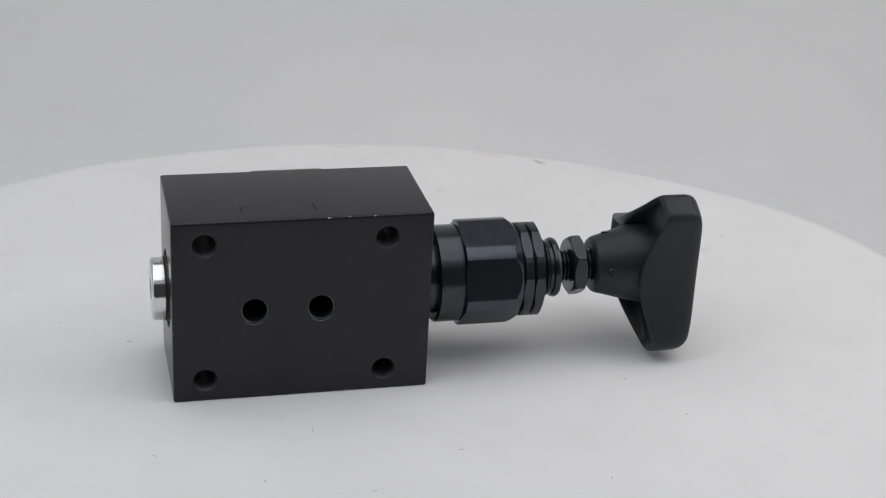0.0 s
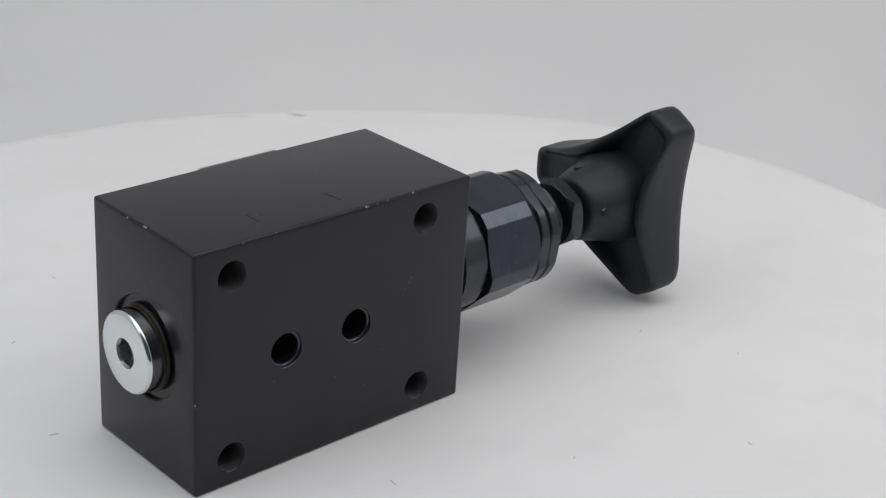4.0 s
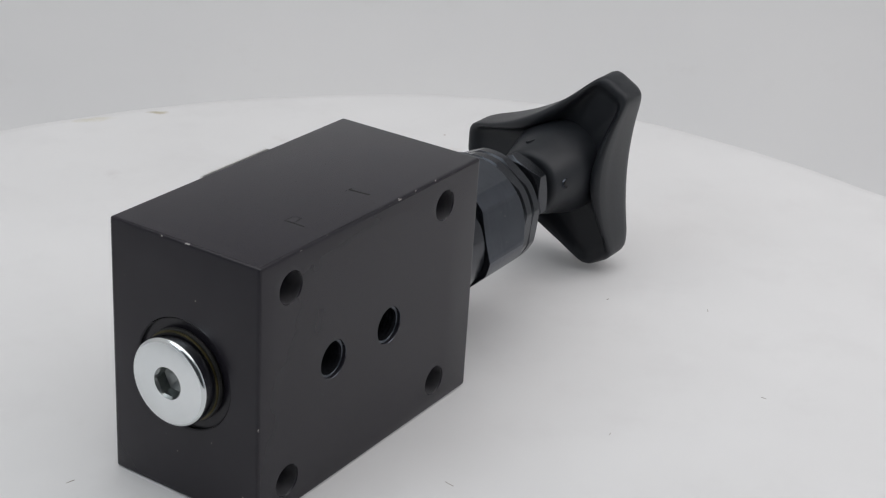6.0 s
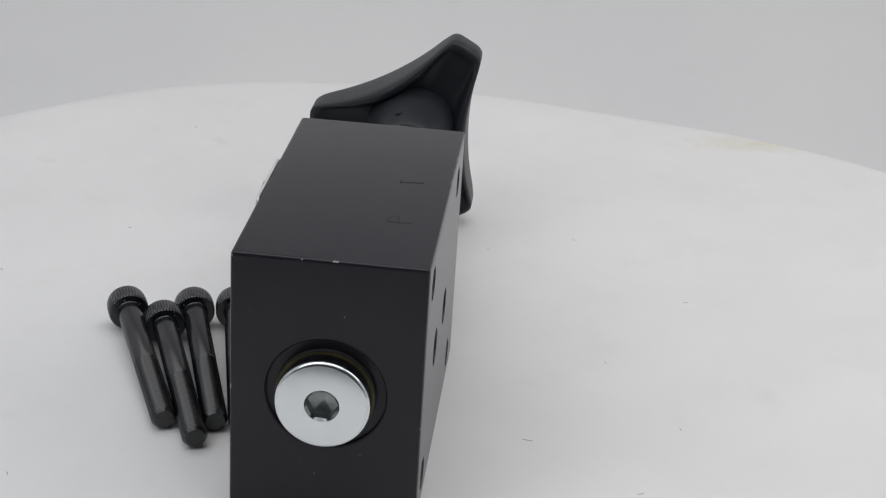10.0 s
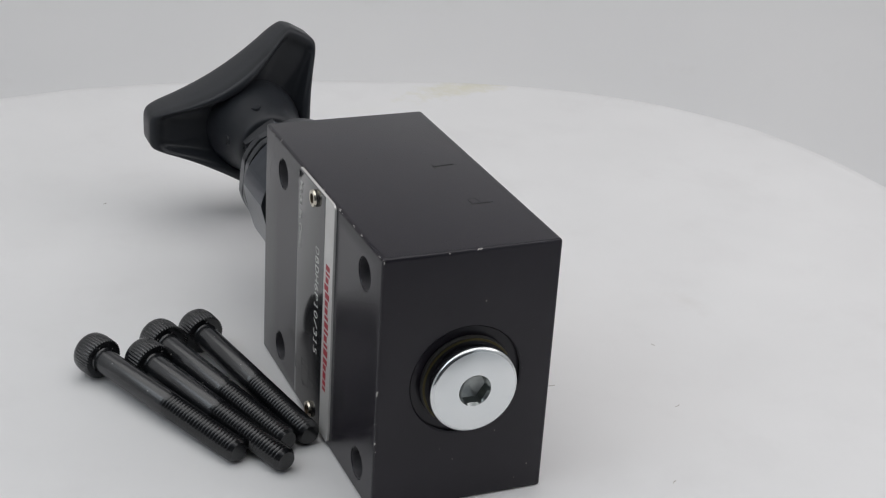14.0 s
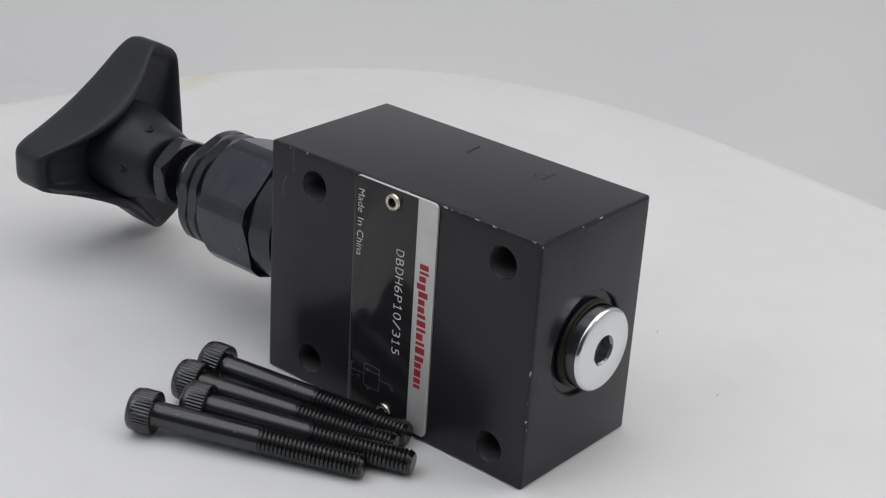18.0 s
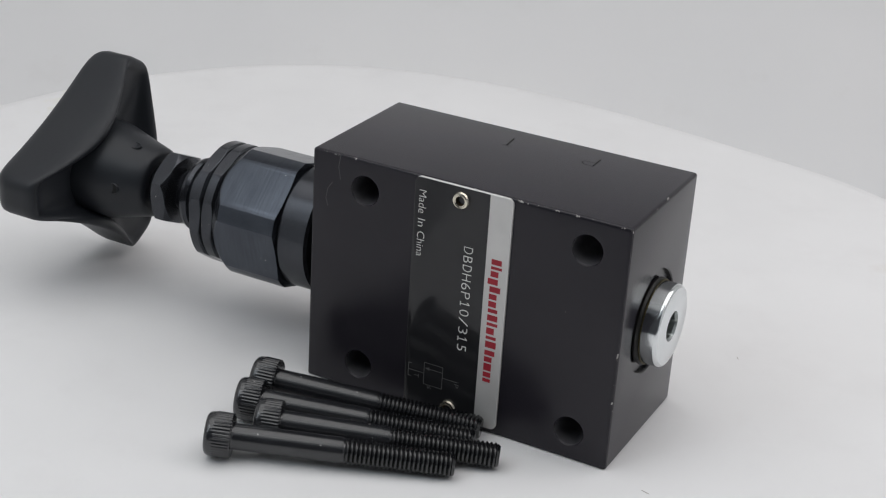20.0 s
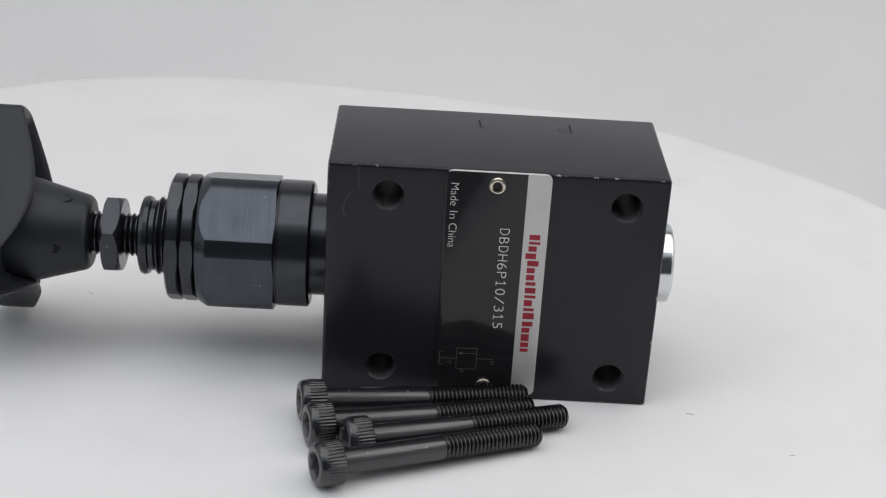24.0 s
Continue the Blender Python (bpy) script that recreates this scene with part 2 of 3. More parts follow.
def thread_profile(x0, x1, outer, inner, pitch):
    rows, x = [], x0
    while x + pitch <= x1 + 1e-6:
        rows += [(x, inner), (x + 0.38 * pitch, outer), (x + 0.55 * pitch, outer)]
        x += pitch
    return rows + [(x1, inner)]


def box(bm, x0, x1, y0, y1, z0, z1):
    v = [bm.verts.new((x, y, z)) for x in (x0, x1) for y in (y0, y1) for z in (z0, z1)]
    for f in ((0, 1, 3, 2), (4, 6, 7, 5), (0, 4, 5, 1), (2, 3, 7, 6), (0, 2, 6, 4), (1, 5, 7, 3)):
        bm.faces.new([v[i] for i in f])
    return v


def bar(bm, p, q, wide, normal, low, high):
    """A thin straight stroke from p to q on a face whose outward axis is normal."""
    p, q, k = Vector(p), Vector(q), Vector(normal)
    side = (q - p).normalized().cross(k) * (wide / 2)
    vs = [bm.verts.new(c + k * h) for h in (low, high) for c in (p - side, q - side, q + side, p + side)]
    for f in ((3, 2, 1, 0), (4, 5, 6, 7), (0, 1, 5, 4), (1, 2, 6, 5), (2, 3, 7, 6), (3, 0, 4, 7)):
        bm.faces.new([vs[i] for i in f])


def lettering(words, cap, length, m, bm=None):
    """Words in the built-in font added to a bmesh, with capitals cap high, stretched to length, moved by m (mm)."""
    cu = bpy.data.curves.new("words", "FONT")
    cu.body, cu.size, cu.extrude = words, cap / 0.70, 0.02
    cu.offset = -0.022 * cap
    ob = new("words", cu)
    bpy.context.view_layer.update()
    me = bpy.data.meshes.new_from_object(ob)
    bpy.data.objects.remove(ob)
    bm = bm or bmesh.new()
    before = len(bm.verts)
    bm.from_mesh(me)
    bpy.data.meshes.remove(me)
    bm.verts.ensure_lookup_table()
    fresh = bm.verts[before:]
    xs = [v.co.x for v in fresh]
    k = length / (max(xs) - min(xs))
    for v in fresh:
        v.co.x = (v.co.x - min(xs)) * k
    bmesh.ops.transform(bm, matrix=m, verts=fresh)
    return bm


# ---- the tent (setting) ----
TENT_X, FLOOR_Z = 0.48, -0.075


def sweep():
    """One white cloth: the tent's floor, a wide curve, and its back."""
    rows = [(-0.75, FLOOR_Z), (-0.3, FLOOR_Z), (0.0, FLOOR_Z), (0.16, FLOOR_Z), (0.25, FLOOR_Z)]
    for i in range(1, 17):
        a = radians(90 * i / 16)
        rows.append((0.25 + 0.30 * math.sin(a), FLOOR_Z + 0.30 * (1 - math.cos(a))))
    rows.append((0.55, 0.80))
    bm = bmesh.new()
    cols = [-TENT_X + 2 * TENT_X * i / 12 for i in range(13)]
    up = [[bm.verts.new((x, y, z)) for x in cols] for y, z in rows]
    dn = [[bm.verts.new((x, y + (0.006 if z > FLOOR_Z + 0.2 else 0.0), z - 0.006)) for x in cols] for y, z in rows]
    for g in (up, dn):
        for a, b in zip(g, g[1:]):
            for i in range(12):
                bm.faces.new((a[i], a[i + 1], b[i + 1], b[i]))
    rim = [up[0], dn[0]], [up[-1], dn[-1]]
    for a, b in rim:
        for i in range(12):
            bm.faces.new((a[i], a[i + 1], b[i + 1], b[i]))
    for k in (0, 12):
        for i in range(len(rows) - 1):
            bm.faces.new((up[i][k], up[i + 1][k], dn[i + 1][k], dn[i][k]))
    ob = part("backdrop", bm, M_BACK, scale=1.0, sharp=40)
    return tagged(ob, "plain white cloth sweep behind the turning plate", "backdrop", kind="structure")


def slab(name, label, x0, x1, y0, y1, z0, z1, mat, category="wall"):
    bm = bmesh.new()
    box(bm, x0, x1, y0, y1, z0, z1)
    return tagged(part(name, bm, mat, scale=1.0), label, category, kind="structure")


sweep()
# all out of view: walls, top and room added for bounce and reflections
slab("wall_west", "plain white side wall of the photo tent", -TENT_X - 0.012, -TENT_X - 0.002, -0.30, 0.58, -0.09, 0.80, M_TENT)
slab("wall_east", "plain white side wall of the photo tent", TENT_X + 0.002, TENT_X + 0.012, -0.30, 0.58, -0.09, 0.80, M_TENT)
slab("ceiling", "plain white top of the photo tent", -TENT_X - 0.012, TENT_X + 0.012, -0.30, 0.58, 0.803, 0.813, M_TENT, "ceiling")
slab("wall_south", "dim room wall behind the open front", -1.6, 1.6, -1.72, -1.70, -0.80, 1.60, M_DARKROOM)
slab("floor", "dim room floor beside the tent", -1.6, 1.6, -1.72, 0.9, -0.82, -0.80, M_DARKROOM, "floor")

# ---- the turning plate ----
# the uneven rim: mean radius, then cosine and sine terms of one to six waves round it
RIM = (212.56, (12.67, -13.78), (5.48, -7.60), (-4.48, 1.92), (-1.29, 1.19), (-0.80, 3.50), (1.31, 1.34))


def plate_radius(a):
    r = RIM[0]
    for k, (c, s) in enumerate(RIM[1:], 1):
        r += c * math.cos(radians(k * a)) + s * math.sin(radians(k * a))
    v = Vector((math.cos(radians(a)) * 3, math.sin(radians(a)) * 3, 0.3))
    return r + 1.6 * noise.noise(v * 1.7) + 0.5 * noise.noise(v * 6)


def build_turntable():
    top = thing("turntable", "white round turning plate with an uneven yellow-stained rim", "turntable")
    n = 240
    def ring(z, inset, k=1.0):
        return [((plate_radius(360 * i / n) * k - inset) * math.cos(radians(360 * i / n)),
                 (plate_radius(360 * i / n) * k - inset) * math.sin(radians(360 * i / n)), z) for i in range(n)]
    rings = [ring(0, 0, k) for k in (0.01, *[0.02 * j for j in range(1, 48)])]
    rings = [[(x, y, z + 0.9 * math.exp(-0.5 * ((x - 15) ** 2 + (y - 40) ** 2) / 13.0 ** 2)) for x, y, z in r] for r in rings]
    rings += [ring(0, 6, 1), ring(-0.3, 1.6), ring(-1.2, 0.3), ring(-3, 0), ring(-7, 0.4), ring(-8, 1.5), ring(-8, 0, 0.25)]
    part("plate", loft(rings), M_PLATE, top)
    base = loft([[(r * math.cos(radians(6 * i)), r * math.sin(radians(6 * i)), z) for i in range(60)] for z, r in ((-8.3, 118), (-12, 120), (-68, 126), (-74.6, 126))])
    part("base", base, M_BASE, top, "plain white drum under the plate")
    rnd = random.Random(11)
    bm = bmesh.new()
    for x, y, s in ((-22, -52, 1.2), (-73, 13, 1.0), (60, -92, 0.7), (96, -60, 0.8), (-40, -78, 0.8), (-10, -88, 0.6), (20, -70, 0.5),
                    (-70, -60, 0.6), (84, -35, 0.5), (118, 30, 0.6), (-58, 60, 0.7), (-30, 88, 0.8), (40, 96, 0.6), (-95, 30, 0.7), (75, 70, 0.5)):
        a = rnd.uniform(0, math.pi)
        dx, dy = math.cos(a) * s, math.sin(a) * s
        bend = rnd.uniform(-0.5, 0.5) * s
        bar(bm, (x - dx, y - dy, 0), (x - dy * bend, y + dx * bend, 0), 0.16, (0, 0, 1), 0.01, 0.09)
        bar(bm, (x - dy * bend, y + dx * bend, 0), (x + dx, y + dy, 0), 0.14, (0, 0, 1), 0.012, 0.08)
    tagged(part("dust", bm, M_DUST, top, "loose grey lint and dust specks"), kind="stuff")
    return top


# ---- the valve ----
TOP = 60.2
HOLES = [(-30.2, 52.65), (25.75, 52.65), (-30.2, 7.2), (25.75, 7.2)]
PORTS = [(-14.95, 30.0), (5.55, 30.0)]


def circle(x, z, y, r, n=40):
    return [(x + r * math.cos(2 * math.pi * i / n), y, z + r * math.sin(2 * math.pi * i / n)) for i in range(n)]


def build_block(valve):
    bm = bmesh.new()
    box(bm, -40.1, 40.1, -20, 20, 0, TOP)
    bmesh.ops.bevel(bm, geom=bm.edges[:], offset=0.85, segments=4, profile=0.55, affect="EDGES")
    bm.faces.ensure_lookup_table()
    big = [f for f in bm.faces if f.calc_area() > 1500]
    for f in big:
        c = f.calc_center_median()
        side = 1 if c.y > 19 else -1 if c.y < -19 else 0
        end = c.x < -39
        if not side and not end:
            continue
        outer = list(f.edges)
        bm.faces.remove(f)
        loops = []
        if side:
            loops = [bm_loop(bm, circle(x, z, side * 20, 3.75)) for x, z in HOLES]
            if side < 0:
                loops += [bm_loop(bm, circle(x, z, -20, 4.5)) for x, z in PORTS]
        else:
            loops = [bm_loop(bm, ring_x(-40.1, 12.8, 56))]
        es = outer + [e for loop in loops for e in loop[1]]
        bmesh.ops.triangle_fill(bm, use_beauty=True, use_dissolve=False, edges=es)
        if side > 0:
            back = loops
        elif side < 0:
            front = loops
        else:
            end_loop = loops[0]
    for k in range(4):
        a, b = front[k][0], back[k][0]
        ca, cb = [bm.verts.new(((v.co.x - HOLES[k][0]) * 0.95 + HOLES[k][0], -19.75, (v.co.z - HOLES[k][1]) * 0.95 + HOLES[k][1])) for v in a], \
                 [bm.verts.new(((v.co.x - HOLES[k][0]) * 0.95 + HOLES[k][0], 19.75, (v.co.z - HOLES[k][1]) * 0.95 + HOLES[k][1])) for v in b]
        for r0, r1, m in ((a, ca, 0), (ca, cb, 1), (cb, b, 0)):
            for f in skin(bm, r0, r1):
                f.material_index = m
    for k in range(2):
        x, z = PORTS[k]
        rows = [front[4 + k][0]]
        tapped = [(-18.9 + 0.5 * j, 3.75 - 0.13 * (j % 2)) for j in range(16)]
        for y, r in [(-19.85, 4.38), (-19.35, 4.3), (-19.3, 4.0), (-19.15, 3.8)] + tapped + [(-4, 3.4)]:
            rows.append([bm.verts.new(p) for p in circle(x, z, y, r)])
        for i, (r0, r1) in enumerate(zip(rows, rows[1:])):
            for f in skin(bm, r0, r1):
                f.material_index = 2 if i >= 4 else 3 if i in (0, 2, 3) else 0
        bm.faces.new(rows[-1]).material_index = 2
    rows = [end_loop[0]]
    for x, r in ((-39.85, 12.5), (-39.1, 12.45), (-39.1, 9.0)):
        rows.append([bm.verts.new(p) for p in ring_x(x, r, 56)])
    for r0, r1 in zip(rows, rows[1:]):
        skin(bm, r0, r1)
    bm.faces.new(rows[-1])
    part("body", bm, [M_BLOCK, M_HOLE, M_STEEL, M_FLAT], valve, "satin black steel block with chipped edges", sharp=25)


def bm_loop(bm, places):
    vs = [bm.verts.new(p) for p in places]
    es = [bm.edges.new((vs[i], vs[(i + 1) % len(vs)])) for i in range(len(vs))]
    return vs, es


def skin(bm, a, b):
    n = len(a)
    return [bm.faces.new((a[i], a[(i + 1) % n], b[(i + 1) % n], b[i])) for i in range(n)]


def socket_end(bm, rim, x, axis_sign, apothem, depth, cy, cz, first=10.0):
    """Closes a ring with a countersunk hexagon socket that goes depth along the axis."""
    n = len(rim)
    f = hexagon(apothem, 1e9, first)  # material 0: body, 1: socket, 2: end face
    rows = [rim]
    for dx, r in ((0.0, lambda a: apothem * 1.19), (0.55, lambda a: f(a)), (depth, lambda a: f(a)), (depth + 0.9, lambda a: 0.35 * apothem)):
        rows.append([bm.verts.new(p) for p in ring_x(x + axis_sign * dx, r, n, cy, cz)])
    for i, (a, b) in enumerate(zip(rows, rows[1:])):
        for face in skin(bm, a, b):
            face.material_index = 1 if i > 0 else 2
    bm.faces.new(rows[-1]).material_index = 1


def build_plug(valve):
    bm = revolve([(-38.6, 8.2), (-40.6, 8.4), (-41.4, 8.6), (-40.9, 9.75), (-41.1, 9.9), (-41.16, 9.9), (-44.1, 9.9), (-44.15, 9.9), (-44.5, 9.8), (-44.82, 9.55), (-45.0, 9.15)], 72, caps=False)
    bm.verts.ensure_lookup_table()
    rim = bm.verts[-72:]
    socket_end(bm, list(rim), -45.0, 1, 3.05, 3.0, 0, 30, first=3.0)
    plug = part("plug", bm, [M_ZINC, M_SOCKET, M_FACE], valve, "bright zinc-plated hexagon socket plug", sharp=28)
    part("seal_ring", revolve([(-39.2, 8.7), (-39.2, 10.1), (-40.0, 10.5), (-40.6, 10.35), (-40.85, 9.7), (-40.85, 8.7)], 64, caps=False), M_SEAL, plug, "black rubber seal ring")
    part("rim", revolve([(-40.85, 9.8), (-40.85, 10.15), (-41.02, 10.15), (-41.02, 9.8)], 64, caps=False), M_BRASS, plug, "thin yellow passivated rim")


def build_cartridge(valve):
    part("neck", revolve([(39.9, 12.7), (44.4, 12.7), (44.6, 12.4)], 96), M_STEEL, valve)
    part("sleeve", revolve([(44.3, 15.0), (44.9, 15.8), (52.2, 15.8), (52.4, 15.4), (53.0, 15.4)], 128), M_STEEL, valve, "smooth turned black steel sleeve")
    part("hexagon_body", hex_body([(52.7, 14.6)] + steps(52.75, 15.9, 53.1, 17.35, 4) + steps(69.3, 17.35, 71.9, 15.6, 12) + [(72.1, 13.2)], 16.0, 17.35, 16.0, 360), M_FLAT, valve, "milled black hexagon body with worn flats", sharp=16)
    for x in (72.15, 75.85):
        part("lock_nut", hex_body([(x, 13.6)] + steps(x + 0.05, 15.05, x + 0.6, 15.9) + steps(x + 3.0, 15.9, x + 3.55, 15.05) + [(x + 3.65, 13.6)], 15.25, 15.9, 35.0, 360), M_STEEL, valve, "thin black hexagon lock nut", sharp=18)
    rows = [(79.6, 9.0)] + thread_profile(80.0, 83.0, 9.75, 9.0, 1.5) + [(83.2, 8.8), (84.3, 8.8), (84.6, 9.5), (85.6, 9.9), (86.5, 9.6), (86.9, 8.6), (86.9, 5.6)]
    part("threaded_boss", revolve(rows, 96), M_STEEL, valve, "threaded black steel boss")
    part("spindle", revolve([(84.0, 4.3)] + thread_profile(86.0, 101.0, 5.4, 4.6, 1.25) + [(104, 4.6)], 48, cy=0.4), M_STEEL, valve, "threaded black steel spindle")
    part("jam_nut", hex_body([(91.3, 5.2), (91.3, 8.7)] + steps(91.35, 8.8, 92.4, 10.3, 10) + steps(95.0, 10.3, 95.65, 9.2, 8) + [(95.7, 9.0), (95.7, 5.2)], 8.95, 10.3, 24.0, 360, cy=0.5), M_STEEL, valve, "black hexagon jam nut", sharp=22)


LOBE = -0.4


def star(a):
    """The outline of the three-armed grip: flat arm ends joined by hollow curves."""
    d = abs((a - LOBE + 60.0) % 120.0 - 60.0)
    tip, half = 30.4, 9.6
    if d < half:
        return tip / math.cos(radians(d))
    corner = tip / math.cos(radians(half))
    u, w = corner * math.cos(radians(60 - half)), corner * math.sin(radians(60 - half))
    low = 16.0
    far = (u * u + w * w - low * low) / (2 * (u - low))
    rho, c = far - low, far * math.cos(radians(60 - d))
    return c - math.sqrt(max(c * c - far * far + rho * rho, 0.0))


def soft_star(a):
    ws = ((-5, 1), (-3, 2), (-1, 3), (0, 3), (1, 3), (3, 2), (5, 1))
    return sum(star(a + o) * w for o, w in ws) / sum(w for _, w in ws)


def build_knob(valve):
    n = 240
    def ring(x, k, o, lean=0.0):
        """One outline of the grip; the face is domed, the arms' backs lean away from the valve."""
        out = []
        for i in range(n):
            a = 360.0 * i / n
            r = soft_star(a)
            q = max(r * k - o, 2.0)
            back = lean * (1.12 - 0.08 * math.cos(radians(a - LOBE))) * (r - 16.0) / 14.0
            dome = -2.4 * (max(q - 9.0, 0.0) / 21.0) ** 2 if x > 120.5 else -1.2 * (max(q - 9.0, 0.0) / 21.0) ** 2 if x > 119.5 else 0.0
            out.append((x + 0.7 + back + dome, 0.5 + q * math.cos(radians(a)), 30.3 + q * math.sin(radians(a))))
        return out
    knob = part("knob", loft([ring(*row) for row in (
        (131.6, 0.30, 0), (131.6, 0.62, 0), (131.4, 0.84, 0), (130.9, 0.92, 0), (130.2, 0.955, 0), (129.0, 0.985, 0), (127.2, 1.0, 0), (120.0, 1.0, 0, 1.4), (116.2, 1.0, 0, 2.9), (112.4, 1.0, 0, 4.6),
        (111.7, 1.0, 0.25, 4.7), (111.2, 1.0, 0.7, 4.8), (110.95, 1.0, 1.3, 4.8), (111.05, 1.0, 2.0, 4.8), (111.4, 1.0, 2.7, 4.7), (112.3, 1.0, 3.2, 4.2), (114.0, 1.0, 3.9, 3.0), (115.9, 1.0, 4.8, 1.6), (117.1, 1.0, 6.2, 0.6), (117.9, 0.3, 0))]), M_PLASTIC, valve,
        "three-armed black moulded plastic grip knob", sharp=50)
    part("hub", revolve([(99.7, 4.0), (99.1, 6.2), (99.1, 7.8), (99.3, 8.5), (99.7, 9.0), (100.4, 9.4), (103.4, 10.2), (109.6, 11.9), (112.6, 12.8), (115.6, 13.4), (121.8, 13.9)], 96, cy=0.35), M_PLASTIC, knob, "tapered black plastic hub")
    for a, at in ((2.0, 106.4), (172.0, 103.6)):
        c, s = math.cos(radians(a)), math.sin(radians(a))
        bm = bmesh.new()
        rows = []
        reach = 10.1 + 0.28 * (at - 103.4) - 0.55 + 0.35 * c
        # no real bore: a black disc above the hub paints the hole's shade
        for d, r in ((-1.2, 1.5), (0.66, 1.5), (0.82, 1.4), (0.80, 1.25), (0.68, 1.2), (0.67, 0.5)):
            rows.append([bm.verts.new((at + r * math.cos(2 * math.pi * i / 20), (reach + d) * c - s * r * math.sin(2 * math.pi * i / 20), 30 + (reach + d) * s + c * r * math.sin(2 * math.pi * i / 20))) for i in range(20)])
        for k, (r0, r1) in enumerate(zip(rows, rows[1:])):
            for f in skin(bm, r0, r1):
                f.material_index = 1 if k > 2 else 0
        bm.faces.new(rows[-1]).material_index = 1
        part("pin_hole", bm, [M_PLASTIC if a < 90 else M_FLAT, M_CUT_SHADE], knob, "small drilled hole with a pin")
    # a shallow oval mark moulded into the hub
    bm = bmesh.new()
    c, s = math.cos(radians(72)), math.sin(radians(72))
    rows = []
    for h, k in ((-0.5, 1.0), (0.16, 1.0), (0.22, 0.85), (0.05, 0.7), (0.04, 0.3)):
        rows.append([bm.verts.new((105.4 + 2.1 * k * math.cos(2 * math.pi * i / 24), (10.7 + h) * c - s * 1.3 * k * math.sin(2 * math.pi * i / 24), 30 + (10.7 + h) * s + c * 1.3 * k * math.sin(2 * math.pi * i / 24))) for i in range(24)])
    for r0, r1 in zip(rows, rows[1:]):
        skin(bm, r0, r1)
    bm.faces.new(rows[-1])
    part("mould_mark", bm, M_PLASTIC, knob, "shallow oval mark moulded in the plastic")


def build_nameplate(valve):
    x0, x1, z0, z1 = -12.2, 12.4, 1.5, 60.2
    def outline(m, y):
        pts = []
        for cx, cz, a0 in ((x1 - 1.6, z1 - 1.6, 0), (x0 + 1.6, z1 - 1.6, 90), (x0 + 1.6, z0 + 1.6, 180), (x1 - 1.6, z0 + 1.6, 270)):
            for k in range(6):
                a = radians(a0 + 18 * k)
                pts.append((cx + (1.6 - m) * math.cos(a), y, cz + (1.6 - m) * math.sin(a)))
        return pts
    plate = part("nameplate", loft([outline(0, 20.02), outline(0, 20.50), outline(0.12, 20.60)]), M_ALU, valve, "aluminium nameplate with a bare silver band")
    bm = bmesh.new()
    def field(m, y):
        pts = [(-6.5, y, z1 - 0.16), (-6.5, y, z0 + 0.3)]
        for cz, a0 in ((z0 + 1.7, -90), (z1 - 1.56, 0)):
            pts += [(x1 - 1.4 + m + 1.4 * math.cos(radians(a0 + 18 * k)), y, cz + 1.4 * math.sin(radians(a0 + 18 * k))) for k in range(6)]
        return pts
    loft([field(0.04, 20.1), field(0.04, 20.56), field(-0.1, 20.63)], bm=bm)
    part("print", bm, M_PRINT, plate, "glossy black printed field")
    for x, z in ((0.5, 57.0), (0.3, 3.7)):
        bm = bmesh.new()
        rows = []
        for y, r in ((20.5, 1.9), (21.0, 2.05), (21.45, 1.85), (21.55, 1.5), (21.45, 1.15), (20.9, 0.95), (20.5, 0.9)):
            rows.append([bm.verts.new(p) for p in circle(x, z, y, r, 32)])
        for k, (r0, r1) in enumerate(zip(rows, rows[1:])):
            for f in skin(bm, r0, r1):
                f.material_index = 1 if k > 3 else 0
        bm.faces.new(rows[-1]).material_index = 1
        part("rivet", bm, [M_RIVET, M_BRONZE], plate, "bright tubular rivet with a dark bore")
    def down(x, z):
        # writing runs down the plate, its letters' tops towards the silver band
        return Matrix(((0, -1, 0, x), (0, 0, 1, 20.64), (-1, 0, 0, z), (0, 0, 0, 1)))
    # the words are spaced letter by letter: (first letter's start, pitch or length)
    bm = bmesh.new()
    for words, z, length in (("Made", 57.0, 5.7), ("In", 49.9, 1.9), ("China", 46.75, 6.2)):
        lettering(words, 1.95, length, down(11.25, z), bm)
    part("lettering", bm, M_INK, plate, "pale grey printed words", sharp=60)
    bm = bmesh.new()
    for i, c in enumerate("DBDH6P10/315"):
        z = 46.4 - 2.25 * (i + 0.5)
        if c == "1":
            for xa, za, xb, zb in ((-0.85, z, -3.3, z), (-3.25, z, -2.7, z + 0.52), (-0.95, z + 0.55, -0.95, z - 0.55)):
                bar(bm, (xa, 20.64, za), (xb, 20.64, zb), 0.22, (0, 1, 0), 0.0, 0.02)
        else:
            wide = {"/": 1.9, "H": 1.75}.get(c, 1.6)
            lettering(c, 2.45, wide, down(-0.85, z + wide / 2), bm)
    part("lettering", bm, M_INK, plate, "pale grey printed type code", sharp=60)
    # the maker's name as plain crimson bars, one for each letter: width, foot and head
    for z, length, letters in ((44.9, 13.3, ((52, 0, 2.55), (26, 0, 2.7), (54, 0, 1.95), (56, -0.6, 1.95), (55, 0, 2.7), (52, 0, 1.95), (55, 0, 1.95), (36, 0, 2.4))),
                               (31.0, 8.4, ((50, 0, 2.55), (26, 0, 2.7), (55, 0, 1.95), (26, 0, 2.55), (56, 0, 2.7))),
                               (21.9, 8.25, ((55, 0, 2.55), (56, 0, 1.95), (80, 0, 1.95), (54, 0, 1.95), (38, 0, 1.95)))):
        unit = length / (sum(w for w, _, _ in letters) + 18 * (len(letters) - 1))
        for w, foot, head in letters:
            bm = bmesh.new()
